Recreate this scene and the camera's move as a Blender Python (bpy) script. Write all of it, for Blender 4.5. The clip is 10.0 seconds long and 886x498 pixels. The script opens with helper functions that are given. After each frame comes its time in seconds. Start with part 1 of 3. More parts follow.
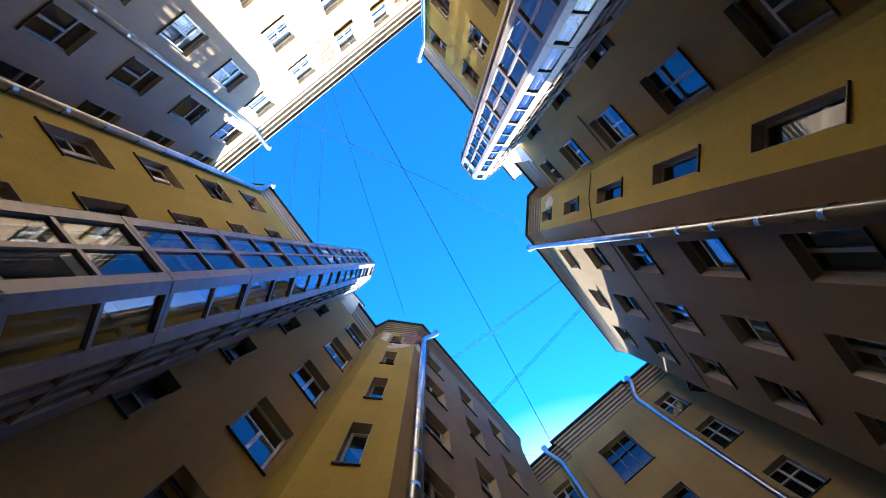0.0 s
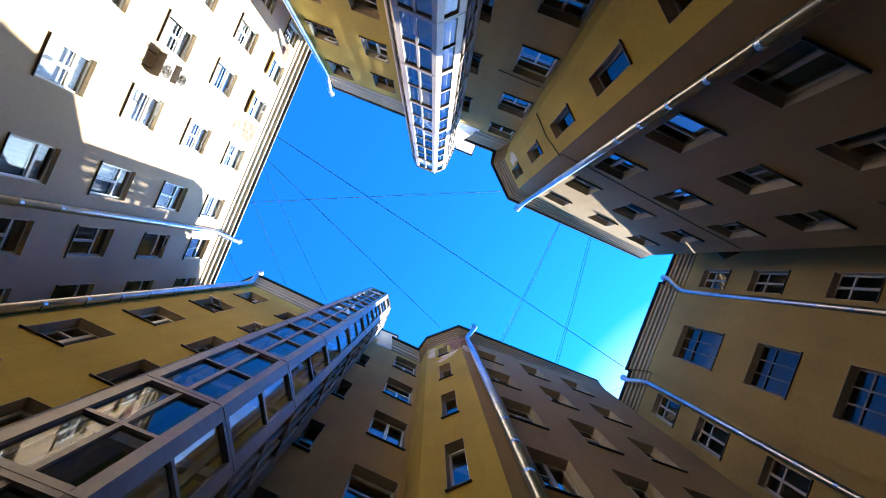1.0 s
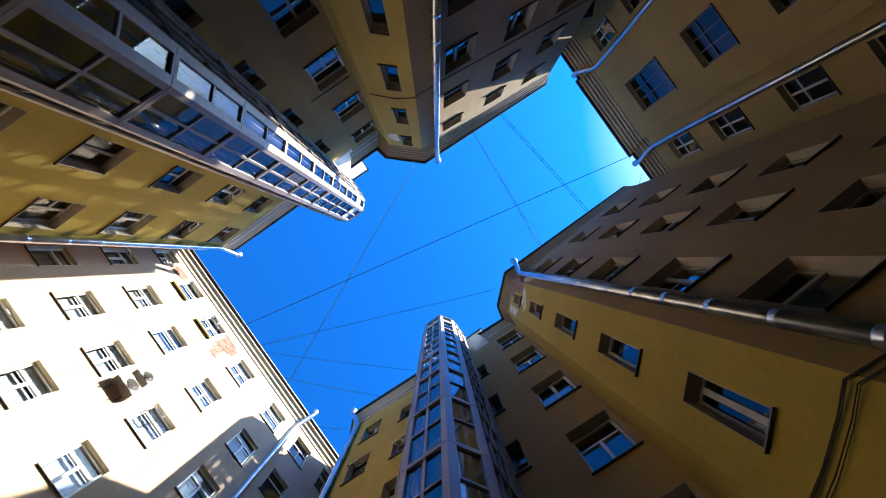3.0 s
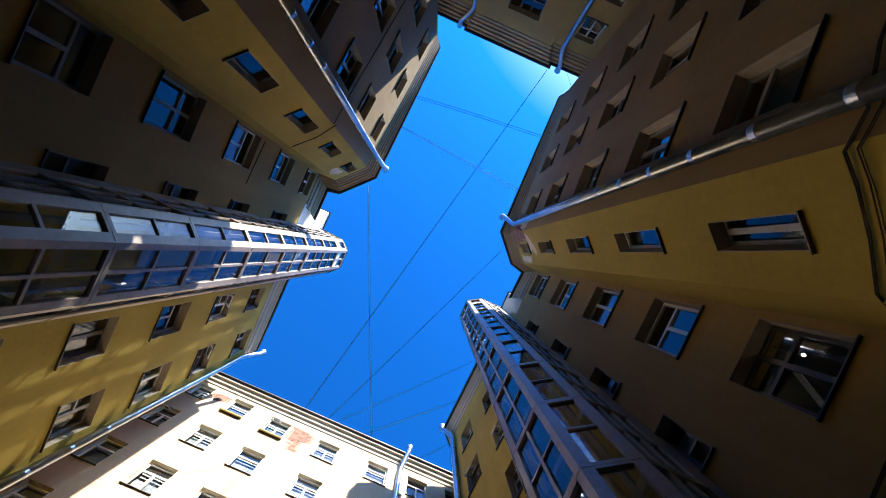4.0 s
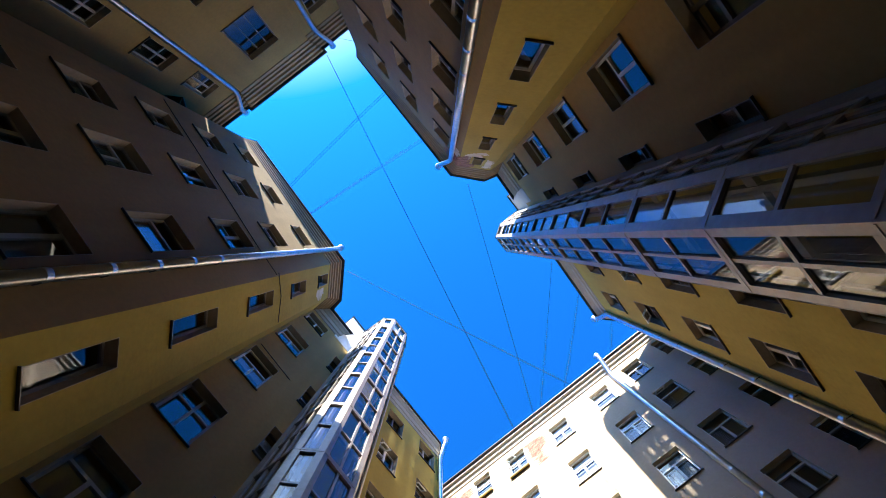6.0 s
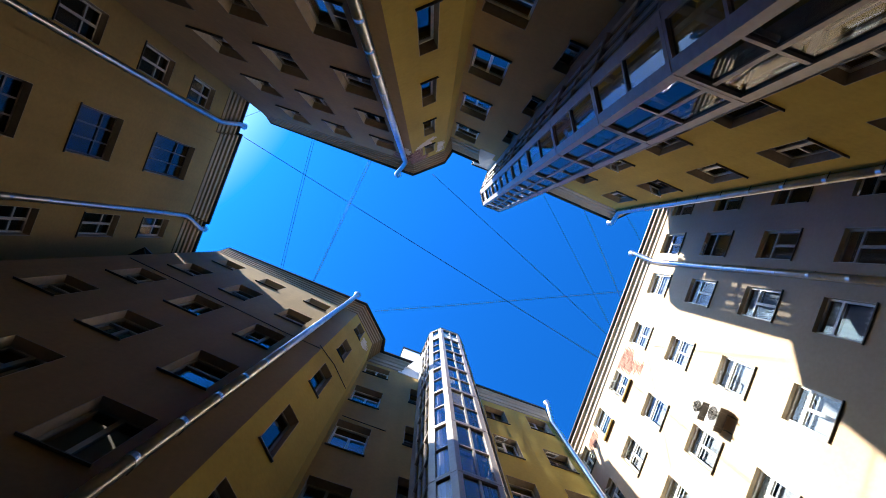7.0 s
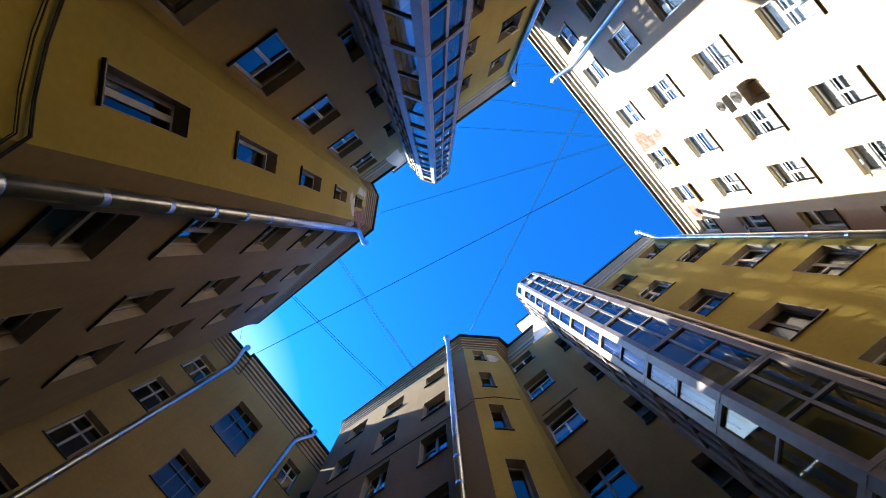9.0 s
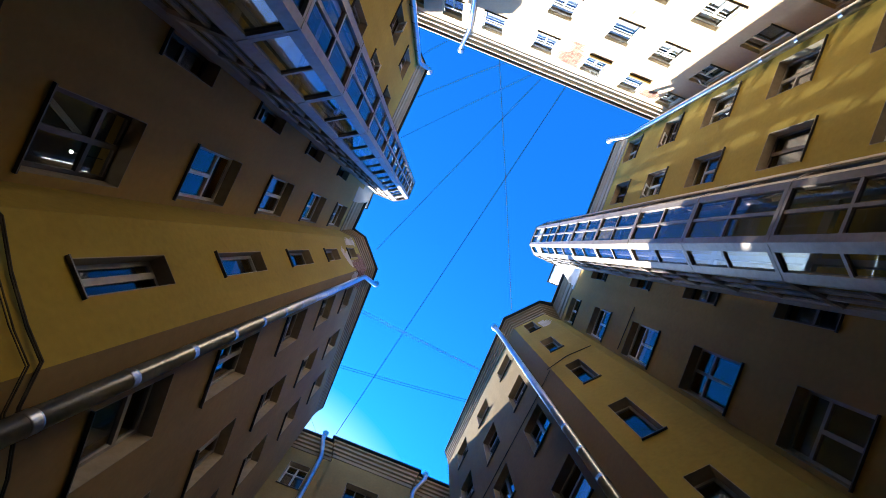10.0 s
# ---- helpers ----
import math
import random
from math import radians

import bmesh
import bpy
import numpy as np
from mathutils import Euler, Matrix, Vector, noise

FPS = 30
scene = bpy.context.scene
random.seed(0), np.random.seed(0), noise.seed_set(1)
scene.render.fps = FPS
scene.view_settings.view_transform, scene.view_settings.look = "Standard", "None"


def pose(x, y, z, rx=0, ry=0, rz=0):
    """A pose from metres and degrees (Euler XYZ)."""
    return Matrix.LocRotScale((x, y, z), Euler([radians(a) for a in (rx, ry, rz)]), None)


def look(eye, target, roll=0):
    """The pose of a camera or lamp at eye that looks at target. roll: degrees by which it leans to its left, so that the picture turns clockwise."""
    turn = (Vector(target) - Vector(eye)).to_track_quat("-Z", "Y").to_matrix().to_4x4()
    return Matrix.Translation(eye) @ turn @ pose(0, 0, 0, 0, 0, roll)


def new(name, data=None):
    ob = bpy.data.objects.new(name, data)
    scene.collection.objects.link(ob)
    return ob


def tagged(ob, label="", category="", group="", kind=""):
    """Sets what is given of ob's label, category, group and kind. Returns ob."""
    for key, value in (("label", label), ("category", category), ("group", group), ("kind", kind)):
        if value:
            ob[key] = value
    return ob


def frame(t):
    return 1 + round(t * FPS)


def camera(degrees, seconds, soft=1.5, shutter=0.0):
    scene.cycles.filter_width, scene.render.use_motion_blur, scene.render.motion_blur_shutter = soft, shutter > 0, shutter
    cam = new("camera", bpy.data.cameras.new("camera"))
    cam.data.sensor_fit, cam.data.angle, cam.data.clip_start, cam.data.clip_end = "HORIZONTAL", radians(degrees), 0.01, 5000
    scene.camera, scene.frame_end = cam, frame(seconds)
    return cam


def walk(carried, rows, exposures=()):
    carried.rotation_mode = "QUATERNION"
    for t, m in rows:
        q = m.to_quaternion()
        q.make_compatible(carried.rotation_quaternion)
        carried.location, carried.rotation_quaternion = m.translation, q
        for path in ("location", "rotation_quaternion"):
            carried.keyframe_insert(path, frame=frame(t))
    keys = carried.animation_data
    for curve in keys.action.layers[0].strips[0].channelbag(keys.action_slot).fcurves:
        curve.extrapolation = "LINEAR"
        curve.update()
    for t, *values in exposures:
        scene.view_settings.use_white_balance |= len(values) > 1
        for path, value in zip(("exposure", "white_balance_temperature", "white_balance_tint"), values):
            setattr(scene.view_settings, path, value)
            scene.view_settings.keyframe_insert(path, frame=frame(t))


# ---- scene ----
cam = camera(86.0, 10.0, soft=0.5)
PATH = [
    (0.0, pose(0.102, -0.427, 1.692, 181.270, 1.691, 129.791)),
    (0.5, pose(0.138, -0.422, 1.682, 181.596, 1.485, 144.138)),
    (1.0, pose(0.177, -0.403, 1.659, 181.841, 1.257, 157.719)),
    (1.5, pose(0.203, -0.360, 1.620, 181.939, 1.029, 171.899)),
    (2.0, pose(0.205, -0.305, 1.592, 181.779, 0.864, 186.370)),
    (2.5, pose(0.181, -0.252, 1.582, 181.510, 0.739, 200.272)),
    (4.0, pose(0.171, -0.209, 1.579, 180.611, 0.886, 245.819)),
    (4.5, pose(0.128, -0.257, 1.599, 180.095, 0.617, 260.809)),
    (5.0, pose(0.086, -0.315, 1.624, 179.547, 0.349, 276.479)),
    (5.5, pose(0.047, -0.375, 1.657, 178.934, 0.139, 292.047)),
    (7.0, pose(-0.191, 0.058, 1.654, 179.150, 1.465, 339.332)),
    (7.5, pose(-0.099, -0.034, 1.644, 179.096, 0.974, 354.212)),
    (8.0, pose(-0.014, -0.127, 1.635, 178.882, 0.461, 369.030)),
    (8.5, pose(0.039, -0.204, 1.614, 178.896, 0.404, 384.185)),
    (9.0, pose(0.050, -0.264, 1.605, 178.980, 0.489, 398.459)),
    (9.5, pose(0.052, -0.325, 1.615, 179.253, 0.573, 412.965)),
    (10.0, pose(0.059, -0.385, 1.636, 179.509, 0.632, 427.860)),
]
walk(cam, PATH, exposures=[(0.0, 2.87, 7250, 9), (2.5, 2.40, 7250, 9), (4.0, 2.00, 7250, 9), (5.0, 2.38, 7250, 9), (5.5, 2.48, 7250, 9), (7.5, 1.93, 7250, 9), (8.5, 2.18, 7250, 9), (10.0, 2.43, 7250, 9)])

# ---- daylight ----
SUN_TRAVEL = Vector((1.0, 0.24, -0.945)).normalized()
world = bpy.data.worlds.new("sky")
scene.world = world
world.use_nodes = True
wn = world.node_tree
sky = wn.nodes.new("ShaderNodeTexSky")
sky.sky_type = "NISHITA"
sky.sun_disc = False
sky.sun_elevation = math.asin(-SUN_TRAVEL.z)
sky.sun_rotation = math.atan2(-SUN_TRAVEL.x, -SUN_TRAVEL.y)
sky.air_density, sky.dust_density, sky.ozone_density = 1.0, 1.7, 5.0
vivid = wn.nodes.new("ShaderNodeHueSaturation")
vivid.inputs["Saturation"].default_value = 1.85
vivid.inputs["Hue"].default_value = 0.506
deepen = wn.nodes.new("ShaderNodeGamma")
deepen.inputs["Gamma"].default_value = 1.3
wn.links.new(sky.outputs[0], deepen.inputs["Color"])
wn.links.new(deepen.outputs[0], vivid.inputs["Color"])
clear = wn.nodes.new("ShaderNodeMix")
clear.data_type, clear.blend_type = "RGBA", "MULTIPLY"
clear.inputs["Factor"].default_value = 1.0
clear.inputs["B"].default_value = (0.62, 0.95, 1.0, 1)
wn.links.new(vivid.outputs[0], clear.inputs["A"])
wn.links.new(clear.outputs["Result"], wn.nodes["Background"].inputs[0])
wn.nodes["Background"].inputs[1].default_value = 0.08
sun_data = bpy.data.lights.new("sun", "SUN")
sun_data.energy, sun_data.angle, sun_data.color = 5.0, radians(0.5), (1.0, 0.97, 0.92)
sun = new("sun", sun_data)
sun.matrix_world = look((0, 0, 60), Vector((0, 0, 60)) + SUN_TRAVEL)


# ---- materials ----
def material(name, colour, rough=0.8, metal=0.0):
    m = bpy.data.materials.new(name)
    m.use_nodes = True
    b = m.node_tree.nodes["Principled BSDF"]
    b.inputs["Base Color"].default_value = (*colour, 1)
    b.inputs["Roughness"].default_value = rough
    b.inputs["Metallic"].default_value = metal
    return m


def nodes_of(m):
    t = m.node_tree
    return t, t.nodes, t.links, t.nodes["Principled BSDF"]


def varied(name, dark, light, rough=0.85, big=0.35, fine=9.0, bump=0.25, metal=0.0, streak=0.0):
    """Two scales of noise between two tones, fine relief, and rain streaks that run down."""
    m = material(name, light, rough, metal)
    t, n, l, b = nodes_of(m)
    geo = n.new("ShaderNodeNewGeometry")
    n1 = n.new("ShaderNodeTexNoise")
    n1.inputs["Scale"].default_value, n1.inputs["Detail"].default_value = big, 6
    n2 = n.new("ShaderNodeTexNoise")
    n2.inputs["Scale"].default_value, n2.inputs["Detail"].default_value = fine, 5
    l.new(geo.outputs["Position"], n1.inputs["Vector"])
    l.new(geo.outputs["Position"], n2.inputs["Vector"])
    add = n.new("ShaderNodeMath")
    add.operation = "MULTIPLY_ADD"
    l.new(n2.outputs["Fac"], add.inputs[0])
    add.inputs[1].default_value = 0.5
    l.new(n1.outputs["Fac"], add.inputs[2])
    last = add
    if streak:
        mp = n.new("ShaderNodeMapping")
        mp.inputs["Scale"].default_value = (1.6, 1.6, 0.09)
        l.new(geo.outputs["Position"], mp.inputs["Vector"])
        n3 = n.new("ShaderNodeTexNoise")
        n3.inputs["Scale"].default_value, n3.inputs["Detail"].default_value = 1.5, 7
        l.new(mp.outputs[0], n3.inputs["Vector"])
        a2 = n.new("ShaderNodeMath")
        a2.operation = "MULTIPLY_ADD"
        l.new(n3.outputs["Fac"], a2.inputs[0])
        a2.inputs[1].default_value = streak
        l.new(add.outputs[0], a2.inputs[2])
        last = a2
    ramp = n.new("ShaderNodeMapRange")
    span = 0.18 + streak * 0.5
    ramp.inputs["From Min"].default_value, ramp.inputs["From Max"].default_value = 0.57 + streak * 0.35, 0.57 + streak * 0.35 + span * 2
    l.new(last.outputs[0], ramp.inputs["Value"])
    mix = n.new("ShaderNodeMix")
    mix.data_type = "RGBA"
    mix.inputs["A"].default_value, mix.inputs["B"].default_value = (*dark, 1), (*light, 1)
    l.new(ramp.outputs[0], mix.inputs["Factor"])
    l.new(mix.outputs["Result"], b.inputs["Base Color"])
    if bump:
        bp = n.new("ShaderNodeBump")
        bp.inputs["Strength"].default_value, bp.inputs["Distance"].default_value = bump, 0.01
        l.new(n2.outputs["Fac"], bp.inputs["Height"])
        l.new(bp.outputs[0], b.inputs["Normal"])
    return m


PLASTER = varied("ochre_plaster", (0.275, 0.192, 0.021), (0.46, 0.333, 0.048), 0.9, streak=0.5)
# browner recess tone: makes up in colour for the green cast of the skylight
PLASTER_RECESS = varied("browner_ochre_plaster", (0.3, 0.187, 0.047), (0.48, 0.308, 0.083), 0.9, streak=0.5)
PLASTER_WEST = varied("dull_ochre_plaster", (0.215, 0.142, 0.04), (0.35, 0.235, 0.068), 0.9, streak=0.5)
# the ochre darkened and browned for the west stretches, their shade in the colour
PLASTER_SHADED = varied("shaded_ochre_plaster", (0.205, 0.133, 0.045), (0.335, 0.222, 0.077), 0.9, streak=0.5)
YELLOW_PAINT = varied("yellow_board_paint", (0.28, 0.19, 0.04), (0.4, 0.28, 0.06), 0.6)
PLASTER_R = varied("pale_plaster", (0.375, 0.28, 0.195), (0.485, 0.372, 0.272), 0.9, streak=0.3)
CORNICE = varied("cornice_plaster", (0.21, 0.145, 0.08), (0.31, 0.222, 0.13), 0.85, streak=0.3)
PALE_BAND = varied("pale_band_plaster", (0.38, 0.33, 0.27), (0.50, 0.45, 0.38), 0.88, streak=0.3)
REVEAL = varied("reveal_plaster", (0.272, 0.221, 0.153), (0.374, 0.315, 0.238), 0.9)
BRICK = varied("old_brick", (0.13, 0.05, 0.035), (0.33, 0.165, 0.12), 0.9, big=5.0, fine=25)
PATCH = varied("pale_repair_plaster", (0.48, 0.40, 0.28), (0.62, 0.53, 0.40), 0.9, big=1.5)
ROOF = varied("dark_roof_sheet", (0.03, 0.03, 0.035), (0.07, 0.07, 0.08), 0.5, metal=0.6)
ZINC = varied("galvanised_pipe", (0.36, 0.40, 0.46), (0.52, 0.56, 0.62), 0.3, big=1.5, fine=14, bump=0.06, metal=0.88)
WOOD_DARK = varied("brown_window_paint", (0.06, 0.045, 0.035), (0.12, 0.09, 0.07), 0.5)
WHITE_PAINT = varied("white_window_paint", (0.62, 0.62, 0.60), (0.8, 0.8, 0.79), 0.4, bump=0.05)
GREY_PAINT = varied("grey_window_paint", (0.26, 0.24, 0.22), (0.40, 0.38, 0.35), 0.5)
TOWER_METAL = varied("tower_grey_paint", (0.235, 0.205, 0.19), (0.35, 0.315, 0.295), 0.45, metal=0.2, bump=0.05)
WHITE_WALL = varied("white_plaster", (0.66, 0.65, 0.62), (0.82, 0.81, 0.78), 0.8)
FLANK = varied("flank_panel_paint", (0.25, 0.235, 0.23), (0.34, 0.325, 0.32), 0.6)
SILL = varied("sill_sheet", (0.05, 0.045, 0.04), (0.11, 0.10, 0.09), 0.5, metal=0.5)
BULB = material("lit_bulb", (1, 1, 1), 0.5)
BULB.node_tree.nodes["Principled BSDF"].inputs["Emission Color"].default_value = (1.0, 0.96, 0.88, 1)
BULB.node_tree.nodes["Principled BSDF"].inputs["Emission Strength"].default_value = 6.0
FAN_DARK = varied("fan_grey", (0.025, 0.025, 0.028), (0.05, 0.05, 0.055), 0.7)
INSIDE = material("dark_room_shell", (0.10, 0.085, 0.07), 0.9)
GROUND = varied("asphalt", (0.04, 0.04, 0.042), (0.07, 0.07, 0.07), 0.9)
WIRE = material("black_cable", (0.02, 0.02, 0.025), 0.85)
DUSTY_WIRE = varied("dusty_cable", (0.03, 0.024, 0.018), (0.09, 0.07, 0.04), 0.9, big=2.0)
# blue-grey sheet behind the panes, pale reflected sky put into its colour
REFLECTION_NET = varied("reflection_grey_net", (0.23, 0.27, 0.32), (0.32, 0.36, 0.42), 0.9, big=4)
CURTAIN = varied("net_curtain", (0.42, 0.44, 0.47), (0.58, 0.60, 0.63), 0.9, big=4)


def glass_material(name, tint, body, gloss=0.94):
    m = bpy.data.materials.new(name)
    m.use_nodes = True
    t = m.node_tree
    n, l = t.nodes, t.links
    n.remove(n["Principled BSDF"])
    out = n["Material Output"]
    gl = n.new("ShaderNodeBsdfGlossy")
    gl.inputs["Roughness"].default_value, gl.inputs["Color"].default_value = 0.01, (*tint, 1)
    tr = n.new("ShaderNodeBsdfTransparent")
    tr.inputs["Color"].default_value = (*body, 1)
    lw = n.new("ShaderNodeLayerWeight")
    lw.inputs["Blend"].default_value = 0.5
    steep = n.new("ShaderNodeMath")
    steep.operation = "POWER"
    l.new(lw.outputs["Facing"], steep.inputs[0])
    steep.inputs[1].default_value = 4.0
    fr = n.new("ShaderNodeMath")
    fr.operation = "MULTIPLY_ADD"
    l.new(steep.outputs[0], fr.inputs[0])
    fr.inputs[1].default_value, fr.inputs[2].default_value = gloss, 0.05 * gloss
    mix = n.new("ShaderNodeMixShader")
    l.new(fr.outputs[0], mix.inputs[0])
    l.new(tr.outputs[0], mix.inputs[1])
    l.new(gl.outputs[0], mix.inputs[2])
    l.new(mix.outputs[0], out.inputs["Surface"])
    return m


GLASS = glass_material("window_glass", (0.95, 0.97, 1.0), (0.82, 0.84, 0.85), 0.52)
TOWER_GLASS = glass_material("tinted_tower_glass", (0.95, 0.97, 1.0), (0.72, 0.74, 0.76), 0.5)


# ---- mesh helpers ----
def obj(name, bm, mat, parent=None, label=""):
    me = bpy.data.meshes.new(name)
    bm.to_mesh(me)
    bm.free()
    me.materials.append(mat)
    ob = new(name, me)
    if parent is not None:
        ob.parent = parent
    if label:
        ob["label"] = label
    return ob


def part(name, bm, mat, parent, label=""):
    return obj(name, bm, mat, parent, label)


def box(bm, x0, x1, y0, y1, z0, z1, m=None):
    m = m or Matrix()
    v = [bm.verts.new(m @ Vector((x, y, z))) for x in (x0, x1) for y in (y0, y1) for z in (z0, z1)]
    for a, b, c, d in ((0, 1, 3, 2), (4, 6, 7, 5), (0, 4, 5, 1), (2, 3, 7, 6), (0, 2, 6, 4), (1, 5, 7, 3)):
        bm.faces.new((v[a], v[b], v[c], v[d]))
    return v


def slab(x0, x1, y0, y1, z0, z1, bevel=0.0):
    bm = bmesh.new()
    box(bm, x0, x1, y0, y1, z0, z1)
    if bevel:
        bmesh.ops.bevel(bm, geom=bm.edges[:], offset=bevel, segments=1, affect="EDGES")
    return bm


def tube(bm, points, r, n=14, caps=True):
    """A round tube along points."""
    rings = []
    pts = [Vector(p) for p in points]
    side = None
    for i, p in enumerate(pts):
        d = (pts[min(i + 1, len(pts) - 1)] - pts[max(i - 1, 0)]).normalized()
        if side is None:
            side = d.orthogonal().normalized()
        side = (side - d * side.dot(d)).normalized()
        up = d.cross(side)
        rr = r[i] if isinstance(r, (list, tuple)) else r
        rings.append([bm.verts.new(p + (side * math.cos(2 * math.pi * k / n) + up * math.sin(2 * math.pi * k / n)) * rr) for k in range(n)])
    for a, b in zip(rings, rings[1:]):
        for k in range(n):
            f = bm.faces.new((a[k], a[(k + 1) % n], b[(k + 1) % n], b[k]))
            f.smooth = True
    if caps:
        bm.faces.new(rings[0][::-1])
        bm.faces.new(rings[-1])


# ---- plan: the eaves' outline round the yard, anticlockwise, at height TOP ----
TOP = 25.5
OVER = 0.42
EAVES = [(-9.65, -2.62), (-2.19, -2.70), (-0.91, -3.86), (-0.74, -4.52), (8.00, -4.12), (9.80, -5.95),
         (9.88, 7.45), (8.16, 5.90), (-0.47, 5.99), (-0.59, 5.42), (-2.08, 4.05), (-9.42, 3.83), (-10.93, 5.10),
         (-10.91, 3.16), (-10.74, 3.12), (-10.74, -1.63), (-10.95, -1.62), (-10.99, -3.60)]
NAMES = ["wall_upper_west", "wall_upper_bay", "wall_upper_return", "wall_upper_east", "wall_upper_corner", "wall_east", "wall_lower_corner",
         "wall_lower_east", "wall_lower_return", "wall_lower_bay", "wall_lower_west", "wall_lower_chamfer", "wall_west_lower", "wall_west_step_lower",
         "wall_west_middle", "wall_west_step_upper", "wall_west_upper", "wall_upper_chamfer"]
AT = {name: k for k, name in enumerate(NAMES)}


def grown(poly, by):
    """The outline moved away from the yard by that much."""
    out = []
    for i, b in enumerate(poly):
        a, c = Vector(poly[i - 1]), Vector(poly[(i + 1) % len(poly)])
        b = Vector(b)
        d1, d2 = (b - a).normalized(), (c - b).normalized()
        n1, n2 = Vector((d1.y, -d1.x)), Vector((d2.y, -d2.x))
        k = n1 + n2
        out.append(tuple(b + k * (by / max(k.dot(n1), 0.3))))
    return out


WALLS = grown(EAVES, OVER)
WALLS[0], WALLS[1], WALLS[2], WALLS[4] = (-9.58, -2.78), (-2.22, -3.14), (-1.12, -4.20), (7.95, -4.50)
WALLS[7], WALLS[8], WALLS[9], WALLS[11] = (8.20, 6.15), (-1.06, 6.42), (-1.08, 5.54), (-9.36, 3.98)


def wall_frame(i):
    p, q = Vector(WALLS[i]), Vector(WALLS[(i + 1) % len(WALLS)])
    e = (q - p).normalized()
    return p, q, Matrix(((e.x, -e.y, 0, p.x), (e.y, e.x, 0, p.y), (0, 0, 1, 0), (0, 0, 0, 1)))


DEEP = 0.45


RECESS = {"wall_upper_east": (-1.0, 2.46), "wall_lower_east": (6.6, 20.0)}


def build_wall(i, holes, mat):
    """A wall with openings that go through it; holes: (s0, s1, z0, z1)."""
    p, q, m = wall_frame(i)
    length = (q - p).length
    ss = sorted({0.0, length, *[h[0] for h in holes], *[h[1] for h in holes]})
    zs = sorted({0.0, TOP - 0.2, *[h[2] for h in holes], *[h[3] for h in holes]})
    bm = bmesh.new()
    front, back = {}, {}

    def vert(store, s, z, y):
        if (s, z) not in store:
            store[s, z] = bm.verts.new(m @ Vector((s, y, z)))
        return store[s, z]

    def solid(a, b):
        if not (0 <= a < len(ss) - 1 and 0 <= b < len(zs) - 1):
            return None
        s, z = (ss[a] + ss[a + 1]) / 2, (zs[b] + zs[b + 1]) / 2
        return not any(h[0] < s < h[1] and h[2] < z < h[3] for h in holes)

    for a in range(len(ss) - 1):
        for b in range(len(zs) - 1):
            if not solid(a, b):
                continue
            c = ((a, b), (a + 1, b), (a + 1, b + 1), (a, b + 1))
            f = [vert(front, ss[u], zs[v], 0) for u, v in c]
            g = [vert(back, ss[u], zs[v], -DEEP) for u, v in c]
            bm.faces.new(f[::-1])
            bm.faces.new(g)
            for k, (da, db) in enumerate(((0, -1), (1, 0), (0, 1), (-1, 0))):
                if solid(a + da, b + db) is False:
                    bm.faces.new((f[k], f[(k + 1) % 4], g[(k + 1) % 4], g[k]))
    bmesh.ops.recalc_face_normals(bm, faces=bm.faces[:])
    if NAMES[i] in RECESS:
        # the stretch behind the tower is tinted browner, offsetting greenish skylight in its colour
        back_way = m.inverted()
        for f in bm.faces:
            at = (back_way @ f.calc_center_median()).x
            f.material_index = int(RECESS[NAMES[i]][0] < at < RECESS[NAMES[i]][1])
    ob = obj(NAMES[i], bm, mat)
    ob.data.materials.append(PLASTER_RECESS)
    return tagged(ob, "tall ochre plastered courtyard wall with window openings", "wall", kind="structure")


WINDOW_COUNT = [0]


